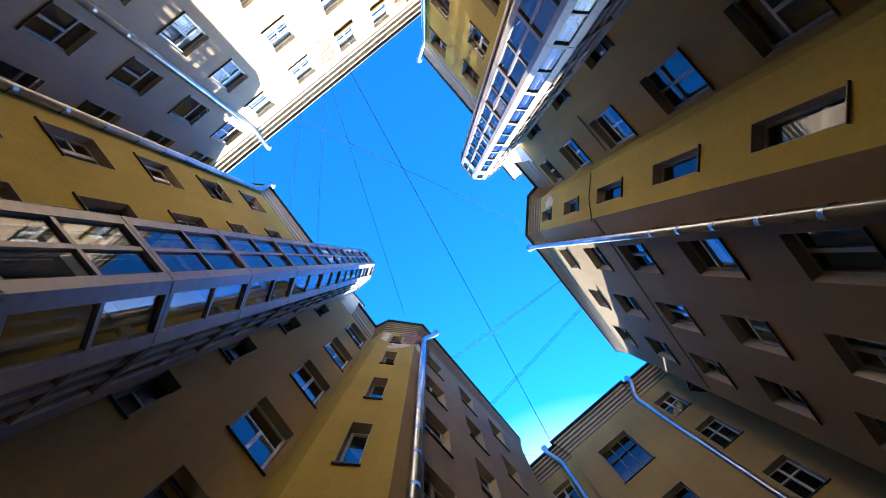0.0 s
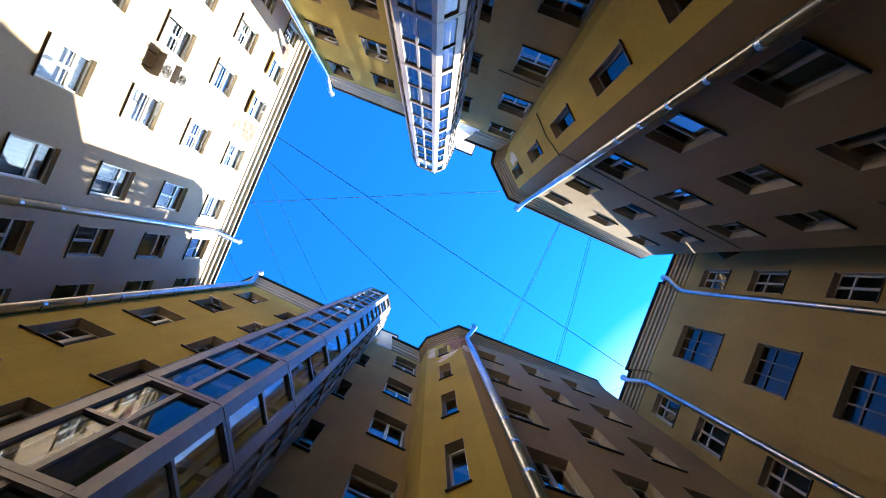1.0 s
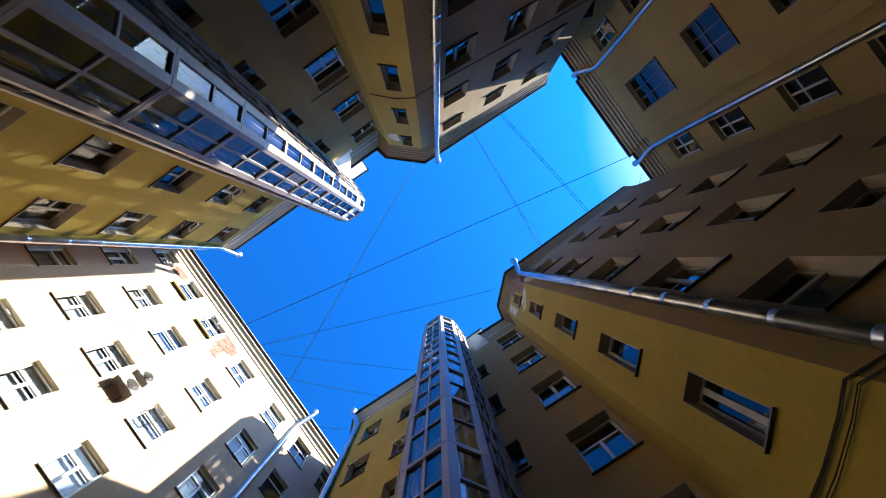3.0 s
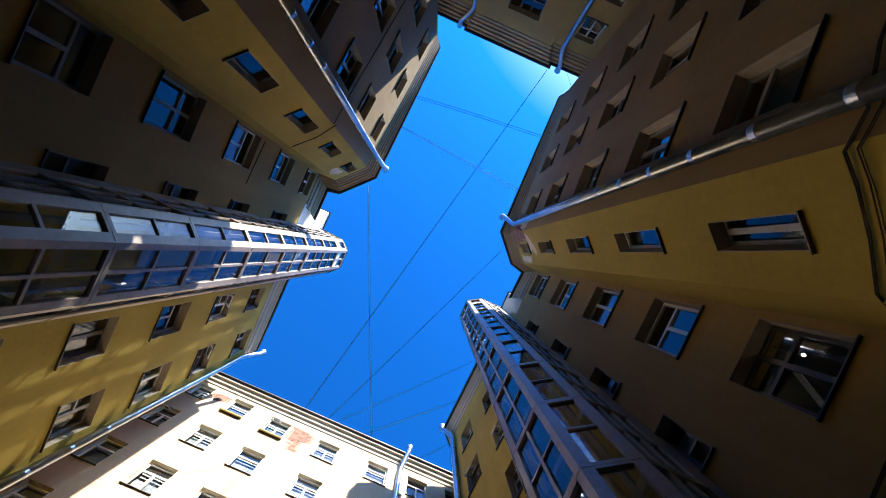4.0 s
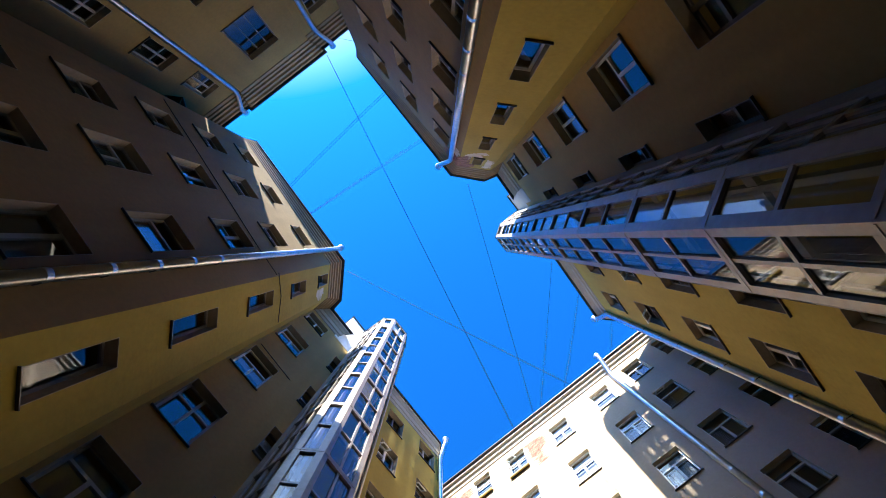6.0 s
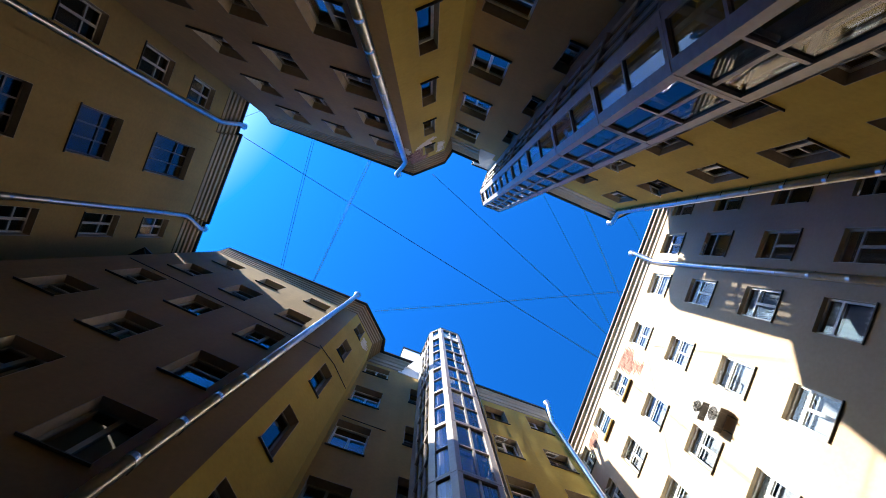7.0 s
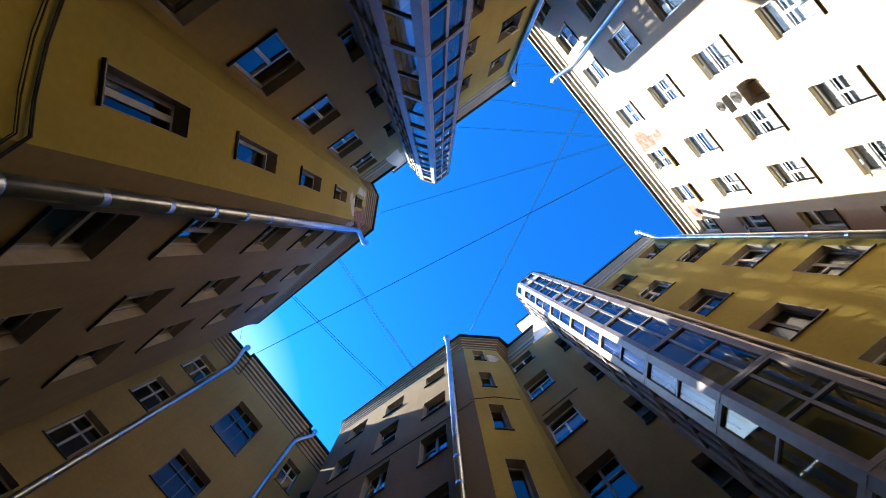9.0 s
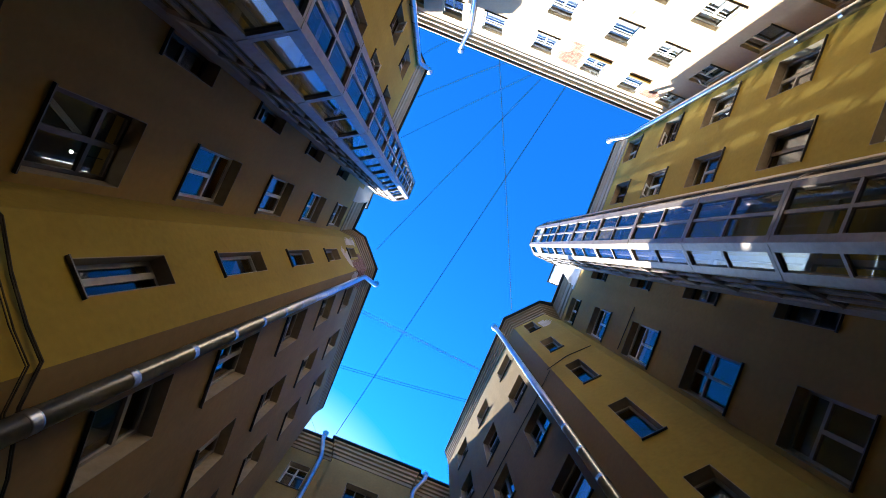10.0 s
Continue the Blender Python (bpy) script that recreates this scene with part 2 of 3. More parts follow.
def build_window(i, s0, s1, z0, z1, style="tee", frame_mat=None, set_back=0.22, curtain=False, sill=True, vent=False, board=False):
    p, q, m = wall_frame(i)
    if NAMES[i] == "wall_east":
        set_back = 0.13
    WINDOW_COUNT[0] += 1
    w, h = s1 - s0, z1 - z0
    base = new("window_%d" % WINDOW_COUNT[0])
    base.empty_display_size = 0.2
    base.matrix_world = m @ Matrix.Translation((s0, 0, z0))
    fm = frame_mat or GREY_PAINT
    tagged(base, "framed window with dark glass set deep in the plaster", "window", kind="structure")
    b = 0.07
    y0, y1 = -set_back - 0.06, -set_back
    bm = bmesh.new()
    box(bm, 0.002, b, y0, y1, 0.002, h - 0.002)
    box(bm, w - b, w - 0.002, y0, y1, 0.002, h - 0.002)
    box(bm, b, w - b, y0, y1, 0.002, b)
    box(bm, b, w - b, y0, y1, h - b, h - 0.002)
    part("window_frame", bm, fm, base)
    # pale lining of jambs and head: the light they catch is in its colour
    bm = bmesh.new()
    box(bm, 0.0, 0.012, y1, 0.003, 0.0, h)
    box(bm, w - 0.012, w, y1, 0.003, 0.0, h)
    box(bm, 0.012, w - 0.012, y1, 0.003, h - 0.012, h)
    part("reveal", bm, PATCH if NAMES[i] == "wall_east" else REVEAL, base, "pale plaster lining of the reveal")
    cells = []
    tz = h * 0.66
    if style == "tee":
        bars = [(b, w - b, tz - 0.035, tz + 0.035), (w / 2 - 0.04, w / 2 + 0.04, b, tz - 0.035)]
        cells = [(b, w - b, tz + 0.035, h - b), (b, w / 2 - 0.04, b, tz - 0.035), (w / 2 + 0.04, w - b, b, tz - 0.035)]
    elif style == "cross":
        bars = [(b, w - b, tz - 0.035, tz + 0.035), (w / 2 - 0.04, w / 2 + 0.04, b, tz - 0.035), (w / 2 - 0.04, w / 2 + 0.04, tz + 0.035, h - b)]
        cells = [(b, w / 2 - 0.04, tz + 0.035, h - b), (w / 2 + 0.04, w - b, tz + 0.035, h - b), (b, w / 2 - 0.04, b, tz - 0.035), (w / 2 + 0.04, w - b, b, tz - 0.035)]
    elif style == "six":
        c1, c2 = w * 0.35, w * 0.66
        bars = [(b, w - b, tz - 0.03, tz + 0.03), (c1 - 0.025, c1 + 0.025, b, tz - 0.03), (c2 - 0.025, c2 + 0.025, b, tz - 0.03), (c1 - 0.025, c1 + 0.025, tz + 0.03, h - b), (c2 - 0.025, c2 + 0.025, tz + 0.03, h - b)]
        xs = ((b, c1 - 0.025), (c1 + 0.025, c2 - 0.025), (c2 + 0.025, w - b))
        cells = [(u, v, *zz) for u, v in xs for zz in ((b, tz - 0.03), (tz + 0.03, h - b))]
    elif style == "two":
        bars = [(w / 2 - 0.045, w / 2 + 0.045, b, h - b)]
        cells = [(b, w / 2 - 0.045, b, h - b), (w / 2 + 0.045, w - b, b, h - b)]
    elif style == "split":
        bars = [(b, w - b, tz - 0.04, tz + 0.04)]
        cells = [(b, w - b, tz + 0.04, h - b), (b, w - b, b, tz - 0.04)]
    elif style == "vent":
        bars = [(b, w - b, h * 0.5 - 0.03, h * 0.5 + 0.03)]
        cells = [(b, w - b, h * 0.5 + 0.03, h - b)]
    elif style == "sash":
        bars, cells = [(w * 0.5 - 0.05, w * 0.5 + 0.05, b, h - b), (w * 0.5 + 0.05, w - b, h * 0.6 - 0.03, h * 0.6 + 0.03)], [(b, w * 0.5 - 0.05, b, h - b), (w * 0.5 + 0.05, w - b, b, h * 0.6 - 0.03), (w * 0.5 + 0.05, w - b, h * 0.6 + 0.03, h - b)]
    else:
        bars, cells = [], [(b, w - b, b, h - b)]
    for x0, x1, a0, a1 in bars:
        part("glazing_bar", slab(x0, x1, y0 + 0.005, y1 + 0.012, a0, a1), fm, base)
    for k, (x0, x1, a0, a1) in enumerate(cells):
        bm = bmesh.new()
        t = Matrix.Translation(((x0 + x1) / 2, (y0 + y1) / 2, (a0 + a1) / 2)) @ Euler((radians(random.uniform(-1.2, 1.2)), 0, radians(random.uniform(-1.2, 1.2)))).to_matrix().to_4x4()
        box(bm, -(x1 - x0) / 2, (x1 - x0) / 2, -0.004, 0.004, -(a1 - a0) / 2, (a1 - a0) / 2, t)
        pane = part("pane", bm, GLASS, base)
        pane.visible_shadow = False
    if sill:
        bm = bmesh.new()
        v = box(bm, -0.025, w + 0.025, -set_back + 0.01, 0.055, -0.022, 0.0)
        for k in v:
            if k.co.y > 0:
                k.co.z -= 0.03
        part("window_sill", bm, SILL, base, "dark sheet-metal sill")
    if vent == "inward":
        # one corner of a white casement that stands open into the room
        bm = bmesh.new()
        for (xa, za), (xb, zb) in (((0.52 * w, 0.62 * h), (0.9 * w, 0.12 * h)), ((0.9 * w, 0.12 * h), (0.62 * w, 0.05 * h))):
            d = Vector((xb - xa, 0, zb - za))
            t = Matrix.Translation((xa, y0 - 0.06, za)) @ Matrix.Rotation(-math.atan2(d.z, d.x), 4, "Y")
            box(bm, 0.0, d.length, -0.02, 0.02, -0.035, 0.035, t)
        part("open_vent", bm, WHITE_PAINT, base, "white casement standing open")
    elif vent:
        # a small casement standing open, hinged at its top edge
        vw, vh = (w - 2 * b) * 0.5, h * 0.34
        t = Matrix.Translation((w - b - vw / 2, y1 + 0.02, h - b)) @ Matrix.Rotation(radians(38), 4, "X")
        bm = bmesh.new()
        for q in ((-vw / 2, -vw / 2 + 0.05, -vh, 0.0), (vw / 2 - 0.05, vw / 2, -vh, 0.0), (-vw / 2 + 0.05, vw / 2 - 0.05, -vh, -vh + 0.05), (-vw / 2 + 0.05, vw / 2 - 0.05, -0.05, 0.0)):
            box(bm, q[0], q[1], -0.02, 0.02, q[2], q[3], t)
        part("open_vent", bm, WHITE_PAINT, base, "small white casement standing open")
        bm = bmesh.new()
        box(bm, -vw / 2 + 0.05, vw / 2 - 0.05, -0.004, 0.004, -vh + 0.05, -0.05, t)
        part("vent_pane", bm, GLASS, base).visible_shadow = False
    if board:
        part("flower_box", slab(-0.02, w + 0.02, 0.065, 0.135, -0.1, 0.02, 0.01), YELLOW_PAINT, base, "yellow painted flower box")
    if curtain:
        # nets behind top light and lower panes paint sky reflection; a low curtain has a scalloped upper edge
        seed = WINDOW_COUNT[0]
        for low, high, rag, back, cloth in ((tz + 0.03, h - b, 0.0, 0.07, CURTAIN), (b, h * 0.14, h * 0.13, 0.07, CURTAIN), (b, tz, 0.0, 0.12, REFLECTION_NET)):
            bm = bmesh.new()
            n = 48
            cols = []
            for k in range(n + 1):
                x = b + (w - 2 * b) * k / n
                y = y0 - back + 0.003 * math.sin(k * 0.9 + i) + 0.002 * math.sin(k * 0.53 + seed)
                up = high + rag * (0.5 + 0.5 * noise.noise(Vector((k * 0.21, seed * 1.7, 0)))  + 0.35 * math.sin(k * 0.85 + seed))
                cols.append((bm.verts.new((x, y, low)), bm.verts.new((x, y, up))))
            for a, c in zip(cols, cols[1:]):
                bm.faces.new((a[0], c[0], c[1], a[1]))
            part("curtain", bm, cloth, base, "pale net behind the glass, curtain and painted pane reflection")
    return base


# ---- openings, wall by wall: plan positions along x or y, heights ----
OPEN = {k: [] for k in range(len(WALLS))}


def opening(name, s0, s1, z0, z1, **how):
    """s0, s1: metres of the jambs along the wall from its first corner."""
    OPEN[AT[name]].append((s0, s1, z0, z1, how))


STYLES = ("split", "two", "tee", "sash")
WEST_COLUMNS = {
    "wall_upper_west": (
        (5.66, 6.63, ((20.50, 22.50), (16.80, 18.80), (13.24, 15.10), (9.62, 11.44), (6.70, 8.27), (3.74, 5.34))),
        (3.68, 4.58, ((20.63, 22.87), (16.92, 18.97), (13.37, 15.32), (10.23, 11.91), (7.29, 8.84), (4.29, 5.79))),
        (1.77, 2.68, ((20.71, 22.89), (17.20, 18.93), (13.82, 15.54), (10.96, 12.45), (8.15, 9.55), (5.20, 6.60)))),
    "wall_lower_west": (
        (1.10, 2.11, ((21.93, 23.19), (18.23, 19.84), (14.73, 16.50), (11.18, 12.91), (7.98, 9.58), (4.93, 6.43))),
        (3.27, 4.24, ((21.74, 23.05), (18.27, 20.17), (14.90, 16.71), (11.65, 13.32), (8.67, 10.22), (5.72, 7.12))),
        (5.31, 6.22, ((21.76, 23.29), (18.41, 20.09), (15.27, 16.91), (12.33, 13.82), (9.52, 10.92), (6.72, 8.02)))),
}
for name, columns in WEST_COLUMNS.items():
    for c, (s0, s1, rows) in enumerate(columns):
        for k, (z0, z1) in enumerate(rows):
            opening(name, s0, s1, z0, z1, style=STYLES[(k + 2 * c + (name == "wall_lower_west")) % 4])
# bays
for k, (z0, z1) in enumerate(((21.31, 23.08), (17.41, 19.51), (13.53, 15.61), (9.77, 11.80), (6.55, 8.25), (3.27, 4.97))):
    opening("wall_upper_bay", 0.57, 1.01, z0, z1, style="two" if k == 4 else "one", frame_mat=WHITE_PAINT if k == 3 else GREY_PAINT)
for z0, z1 in ((22.06, 23.83), (18.33, 20.19), (14.53, 16.52), (10.82, 12.76), (7.51, 9.32), (4.22, 5.92)):
    opening("wall_lower_bay", 0.68, 1.18, z0, z1, style="one")
# recess beside the towers
for k, (z0, z1) in enumerate(((21.34, 23.67), (17.39, 19.56), (13.63, 15.55), (9.98, 11.85), (6.87, 8.52), (3.70, 5.40))):
    opening("wall_upper_east", 0.14, 1.17, z0, z1, style=("tee", "tee", "two", "tee", "cross", "tee")[k], frame_mat=WOOD_DARK if k == 4 else WHITE_PAINT, vent="inward" if k == 4 else False)
for k, (z0, z1) in enumerate(((22.41, 23.84), (18.76, 20.56), (15.02, 16.91), (11.37, 13.24), (8.35, 9.88), (5.03, 6.53))):
    opening("wall_lower_east", 8.04, 9.17, z0, z1, style=("two", "tee", "tee", "cross", "tee", "tee")[k], frame_mat=GREY_PAINT if k > 2 else WHITE_PAINT)
for z0, z1 in ((19.36, 21.15), (15.17, 16.89), (11.45, 13.02), (8.16, 9.61), (4.72, 6.22)):
    opening("wall_upper_east", 2.12, 2.52, z0, z1, style="vent", frame_mat=WOOD_DARK)
for z0, z1 in ((20.52, 22.32), (16.59, 18.15), (13.00, 14.56), (9.52, 11.04), (6.14, 7.64)):
    opening("wall_lower_east", 6.49, 6.97, z0, z1, style="vent", frame_mat=WOOD_DARK)
EAST_COLUMNS = {
    "wall_upper_east": (
        (5.46, 6.23, ((20.59, 22.24), (17.09, 18.59), (13.68, 15.39), (10.53, 12.10), (7.61, 9.18), (4.71, 6.21))),
        (7.26, 8.16, ((20.97, 22.79), (17.46, 19.16), (14.16, 15.73), (11.09, 12.66), (8.31, 9.81), (5.41, 6.91)))),
    "wall_lower_east": (
        (2.45, 3.47, ((21.89, 23.49), (18.61, 20.20), (15.25, 16.87), (11.92, 13.42), (8.88, 10.28), (5.83, 7.23))),
        (0.26, 1.34, ((22.41, 23.95), (18.97, 20.34), (15.70, 17.27), (12.60, 14.13), (9.70, 11.10), (6.70, 8.10)))),
}
for name, columns in EAST_COLUMNS.items():
    for c, (s0, s1, rows) in enumerate(columns):
        for k, (z0, z1) in enumerate(rows):
            opening(name, s0, s1, z0, z1, style=("two", "sash", "tee")[(k + c) % 3], frame_mat=(WOOD_DARK, WHITE_PAINT, GREY_PAINT)[(k + 2 * c) % 3], vent=k == 1)
# east wall: columns with their rise over the middle one
EAST_ROWS = ((22.17, 23.9), (18.87, 20.54), (15.6, 17.22), (12.57, 14.1), (9.55, 11.1), (6.4, 8.0), (3.2, 4.8))
for c, (a, b, rise) in enumerate(((0.75, 1.75, 0.4), (2.65, 3.66, 0.2), (4.63, 5.65, 0.06), (7.08, 8.11, 0.0), (9.58, 10.58, 0.18), (11.58, 12.55, 0.46), (13.56, 14.33, 0.7))):
    for k, (z0, z1) in enumerate(EAST_ROWS):
        opening("wall_east", a, b, z0 + rise, min(z1 + rise, 24.35), style="split" if (k + c) % 3 == 2 else "tee", frame_mat=WHITE_PAINT if c > 1 else GREY_PAINT, vent=(k + 2 * c) % 5 == 3, board=k == 0 and c in (4, 5), curtain=c > 1)
# west
for z0, z1 in ((19.66, 22.57), (15.86, 17.79), (12.57, 14.18), (9.43, 11.03), (6.23, 7.83)):
    opening("wall_west_middle", 1.43, 2.93, z0, z1, style="six", frame_mat=WOOD_DARK)
for z0, z1 in ((21.05, 22.95), (17.82, 19.65), (14.3, 16.0), (11.3, 12.9), (8.1, 9.7)):
    opening("wall_west_upper", 0.71, 1.67, z0, z1, style="cross", frame_mat=GREY_PAINT)
    opening("wall_west_lower", 1.94, 2.81, z0, z1, style="cross", frame_mat=GREY_PAINT)


for i in range(len(WALLS)):
    build_wall(i, [o[:4] for o in OPEN[i]], PLASTER_R if NAMES[i] == "wall_east" else PLASTER_WEST if NAMES[i].startswith("wall_west") or NAMES[i].endswith("chamfer") else PLASTER_SHADED if NAMES[i] in ("wall_upper_west", "wall_lower_west") else PLASTER)
    for s0, s1, z0, z1, how in OPEN[i]:
        build_window(i, s0, s1, z0, z1, **how)

# ---- cornice, eaves, roofs ----
PROFILE = [(0.0, 24.1), (0.04, 24.12), (0.04, 24.36), (0.10, 24.38), (0.10, 24.55), (0.08, 24.56), (0.08, 24.62), (0.16, 24.64), (0.16, 24.82), (0.14, 24.83), (0.14, 24.89), (0.23, 24.92), (0.23, 25.1), (0.21, 25.11), (0.21, 25.17), (0.30, 25.2), (0.30, 25.36)]
EAST = [(0.0, 24.66), (0.05, 24.70), (0.05, 24.92), (0.16, 24.97), (0.17, 25.16), (0.3, 25.2), (0.3, 25.36)]
PLAIN = [(0.0, 24.2), (0.05, 24.23), (0.05, 24.52), (0.11, 24.56), (0.11, 24.95), (0.16, 25.0), (0.22, 25.12), (0.30, 25.22), (0.30, 25.36)]
for i in range(len(WALLS)):
    j = (i + 1) % len(WALLS)
    bands = EAST if NAMES[i] == "wall_east" else PLAIN if NAMES[i] in ("wall_upper_east", "wall_lower_east", "wall_upper_corner", "wall_lower_corner") else PROFILE
    gap = {"wall_upper_east": (0.165, 0.49), "wall_lower_east": (0.47, 0.815)}.get(NAMES[i])
    bm = bmesh.new()
    prev = None
    for off, z in bands:
        u = off / OVER
        ends = [Vector(WALLS[k]).lerp(Vector(EAVES[k]), u) for k in (i, j)]
        at = (0.0, *gap, 1.0) if gap else (0.0, 1.0)
        row = [bm.verts.new((*ends[0].lerp(ends[1], v), z)) for v in at]
        if prev:
            for v in range(0, len(at), 2):
                bm.faces.new((prev[v], prev[v + 1], row[v + 1], row[v]))
        prev = row
    if gap:
        # end faces of the moulding where it stops beside the tower
        for v in gap:
            edge = []
            for off, z in bands:
                ends = [Vector(WALLS[k]).lerp(Vector(EAVES[k]), off / OVER) for k in (i, j)]
                edge.append(bm.verts.new((*ends[0].lerp(ends[1], v), z)))
            ends = [Vector(WALLS[k]) for k in (i, j)]
            edge.append(bm.verts.new((*ends[0].lerp(ends[1], v), bands[-1][1])))
            bm.faces.new(edge)
    tagged(obj("cornice", bm, PALE_BAND if NAMES[i] == "wall_east" else REVEAL if NAMES[i] in ("wall_upper_east", "wall_lower_east", "wall_upper_corner", "wall_lower_corner") else CORNICE), "moulded plaster cornice with stepped bands under the eaves", "cornice", kind="structure")
    bm = bmesh.new()
    mid = grown(EAVES, 0.6)
    cuts = (0.0, *gap, 1.0) if gap else (0.0, 1.0)
    for v in range(0, len(cuts), 2):
        e0, e1 = (Vector(EAVES[i]).lerp(Vector(EAVES[j]), cuts[v + w]) for w in (0, 1))
        m0, m1 = (Vector(mid[i]).lerp(Vector(mid[j]), cuts[v + w]) for w in (0, 1))
        va = [bm.verts.new(p) for p in ((*e0, TOP - 0.12), (*e1, TOP - 0.12), (*e1, TOP - 0.02), (*e0, TOP - 0.02))]
        vb = [bm.verts.new(p) for p in ((*m0, TOP - 0.12), (*m1, TOP - 0.12), (*m1, TOP + 0.1), (*m0, TOP + 0.1))]
        bm.faces.new(va)
        bm.faces.new(vb[::-1])
        for k in range(4):
            bm.faces.new((va[k], vb[k], vb[(k + 1) % 4], va[(k + 1) % 4]))
    bmesh.ops.recalc_face_normals(bm, faces=bm.faces[:])
    tagged(obj("roof", bm, ROOF), "dark sheet-metal roof edge above the cornice", "roof", kind="structure")

# roof deck over the rooms
bm = bmesh.new()
deck = grown(EAVES, 0.5)
rim = [(-15.2, -9.7), (14.7, -9.7), (14.7, 11.7), (-15.2, 11.7)]
inner = [bm.verts.new((*p, TOP + 0.02)) for p in deck]
outer = [bm.verts.new((*p, TOP + 0.5)) for p in rim]
corner = lambda p: min(range(4), key=lambda k: (Vector(p) - Vector(rim[k])).length)
for k in range(len(deck)):
    j = (k + 1) % len(deck)
    a, c = corner(deck[k]), corner(deck[j])
    bm.faces.new((inner[k], inner[j], outer[a]))
    if a != c:
        bm.faces.new((inner[j], outer[c], outer[a]))
tagged(obj("roof_deck", bm, ROOF), "dark sheet-metal roof over the houses", "roof", kind="structure")

# closed shell added behind the rooms; their darkness is put into its colour
shell = [(-15.0, -9.5), (14.5, -9.5), (14.5, 11.5), (-15.0, 11.5)]
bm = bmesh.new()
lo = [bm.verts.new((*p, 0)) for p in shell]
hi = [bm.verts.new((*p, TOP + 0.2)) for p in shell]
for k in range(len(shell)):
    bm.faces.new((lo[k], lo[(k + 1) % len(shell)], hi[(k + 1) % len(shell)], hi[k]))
tagged(obj("wall_inner", bm, INSIDE), "plain dark shell added at the back of the rooms", "wall", kind="structure")

bm = bmesh.new()
bmesh.ops.create_grid(bm, x_segments=2, y_segments=2, size=600)
tagged(obj("ground", bm, GROUND), "worn grey asphalt of the courtyard and beyond", "ground", kind="structure")


# ---- glazed lift towers ----
def tower(pts, top, bands, side, label):
    """pts: plan outline of the glazed faces, in the order in which the yard is on the left; side: indices of the flank faces."""
    base = new("lift_tower")
    base.empty_display_size = 0.5
    tagged(base, label, "lift tower", group="lift towers")
    for k, (a, b) in enumerate(zip(pts, pts[1:])):
        a, b = Vector(a), Vector(b)
        e = (b - a).normalized()
        m = Matrix(((e.x, -e.y, 0, a.x), (e.y, e.x, 0, a.y), (0, 0, 1, 0), (0, 0, 0, 1)))
        w = (b - a).length
        flank, front = k in side, w > 0.85 and k not in side
        stile = 0.12 if front else 0.05 if flank else 0.16
        x0, x1 = stile, w - stile
        if flank:
            # solid pale panel next to the house wall
            p0, p1 = (0.0, 0.34) if k == 0 else (w - 0.34, w)
            bm = bmesh.new()
            box(bm, p0, p1, -0.05, 0.006, 0.0, top - 0.4, m)
            part("flank_panel", bm, FLANK, base, "pale metal panel beside the wall")
            if k == 0:
                x0 = 0.36
            else:
                x1 = w - 0.36
        bm = bmesh.new()
        if not (flank and k == 0):
            box(bm, -0.01, x0, -0.07, 0.015, 0.0, top, m)
        if not (flank and k > 0):
            box(bm, x1, w + 0.01, -0.07, 0.015, 0.0, top, m)
        part("post", bm, TOWER_METAL, base)
        cols = [x0, (x0 + x1) / 2, x1] if front else [x0, x0 + (x1 - x0) / 3, x0 + (x1 - x0) * 2 / 3, x1] if flank else [x0, x1]
        bar = 0.03
        for z in bands:
            bm = bmesh.new()
            box(bm, x0, x1, -0.065, 0.02, z - 0.085, z + 0.085, m)
            box(bm, x0 - stile * 0.9, x1 + stile * 0.9, -0.05, 0.024, z - 0.012, z + 0.012, m)
            part("rail", bm, TOWER_METAL, base)
        for za, zb in zip(bands, bands[1:]):
            zm = (za + zb) / 2
            bm = bmesh.new()
            box(bm, x0, x1, -0.06, 0.004, zm - bar, zm + bar, m)
            for c in cols[1:-1]:
                box(bm, c - bar, c + bar, -0.06, 0.002, za + 0.085, zm - bar, m)
                box(bm, c - bar, c + bar, -0.06, 0.002, zm + bar, zb - 0.085, m)
            part("mullion", bm, TOWER_METAL, base)
            for n, (c0, c1) in enumerate(zip(cols, cols[1:])):
                l0, l1 = c0 + (bar if n else 0), c1 - (bar if n < len(cols) - 2 else 0)
                for z0, z1 in ((za + 0.085, zm - bar), (zm + bar, zb - 0.085)):
                    bm = bmesh.new()
                    t = m @ Matrix.Translation(((l0 + l1) / 2, -0.035, (z0 + z1) / 2)) @ Euler((radians(random.uniform(-0.5, 0.5)), 0, radians(random.uniform(-0.5, 0.5)))).to_matrix().to_4x4()
                    box(bm, -(l1 - l0) / 2, (l1 - l0) / 2, -0.005, 0.005, -(z1 - z0) / 2, (z1 - z0) / 2, t)
                    solid = zb == bands[-1] and z0 < zm
                    pane = part("panel" if solid else "pane", bm, WHITE_WALL if solid else TOWER_GLASS, base)
                    pane.visible_shadow = True
    mid = sum((Vector(p) for p in pts), Vector((0, 0))) / len(pts)
    # guide rails and landing beams inside the shaft
    for d in (-0.55, 0.55):
        bm = bmesh.new()
        box(bm, mid.x + d - 0.05, mid.x + d + 0.05, mid.y - 0.05, mid.y + 0.05, 0.0, top - 0.2)
        part("guide_rail", bm, GREY_PAINT, base, "grey steel guide rail")
    for z in bands[1:-1]:
        bm = bmesh.new()
        box(bm, mid.x - 0.8, mid.x + 0.8, mid.y - 0.04, mid.y + 0.04, z - 0.1, z + 0.1)
        part("landing_beam", bm, GREY_PAINT, base)
    bm = bmesh.new()
    rim = [mid + (Vector(p) - mid) * 1.04 for p in pts]
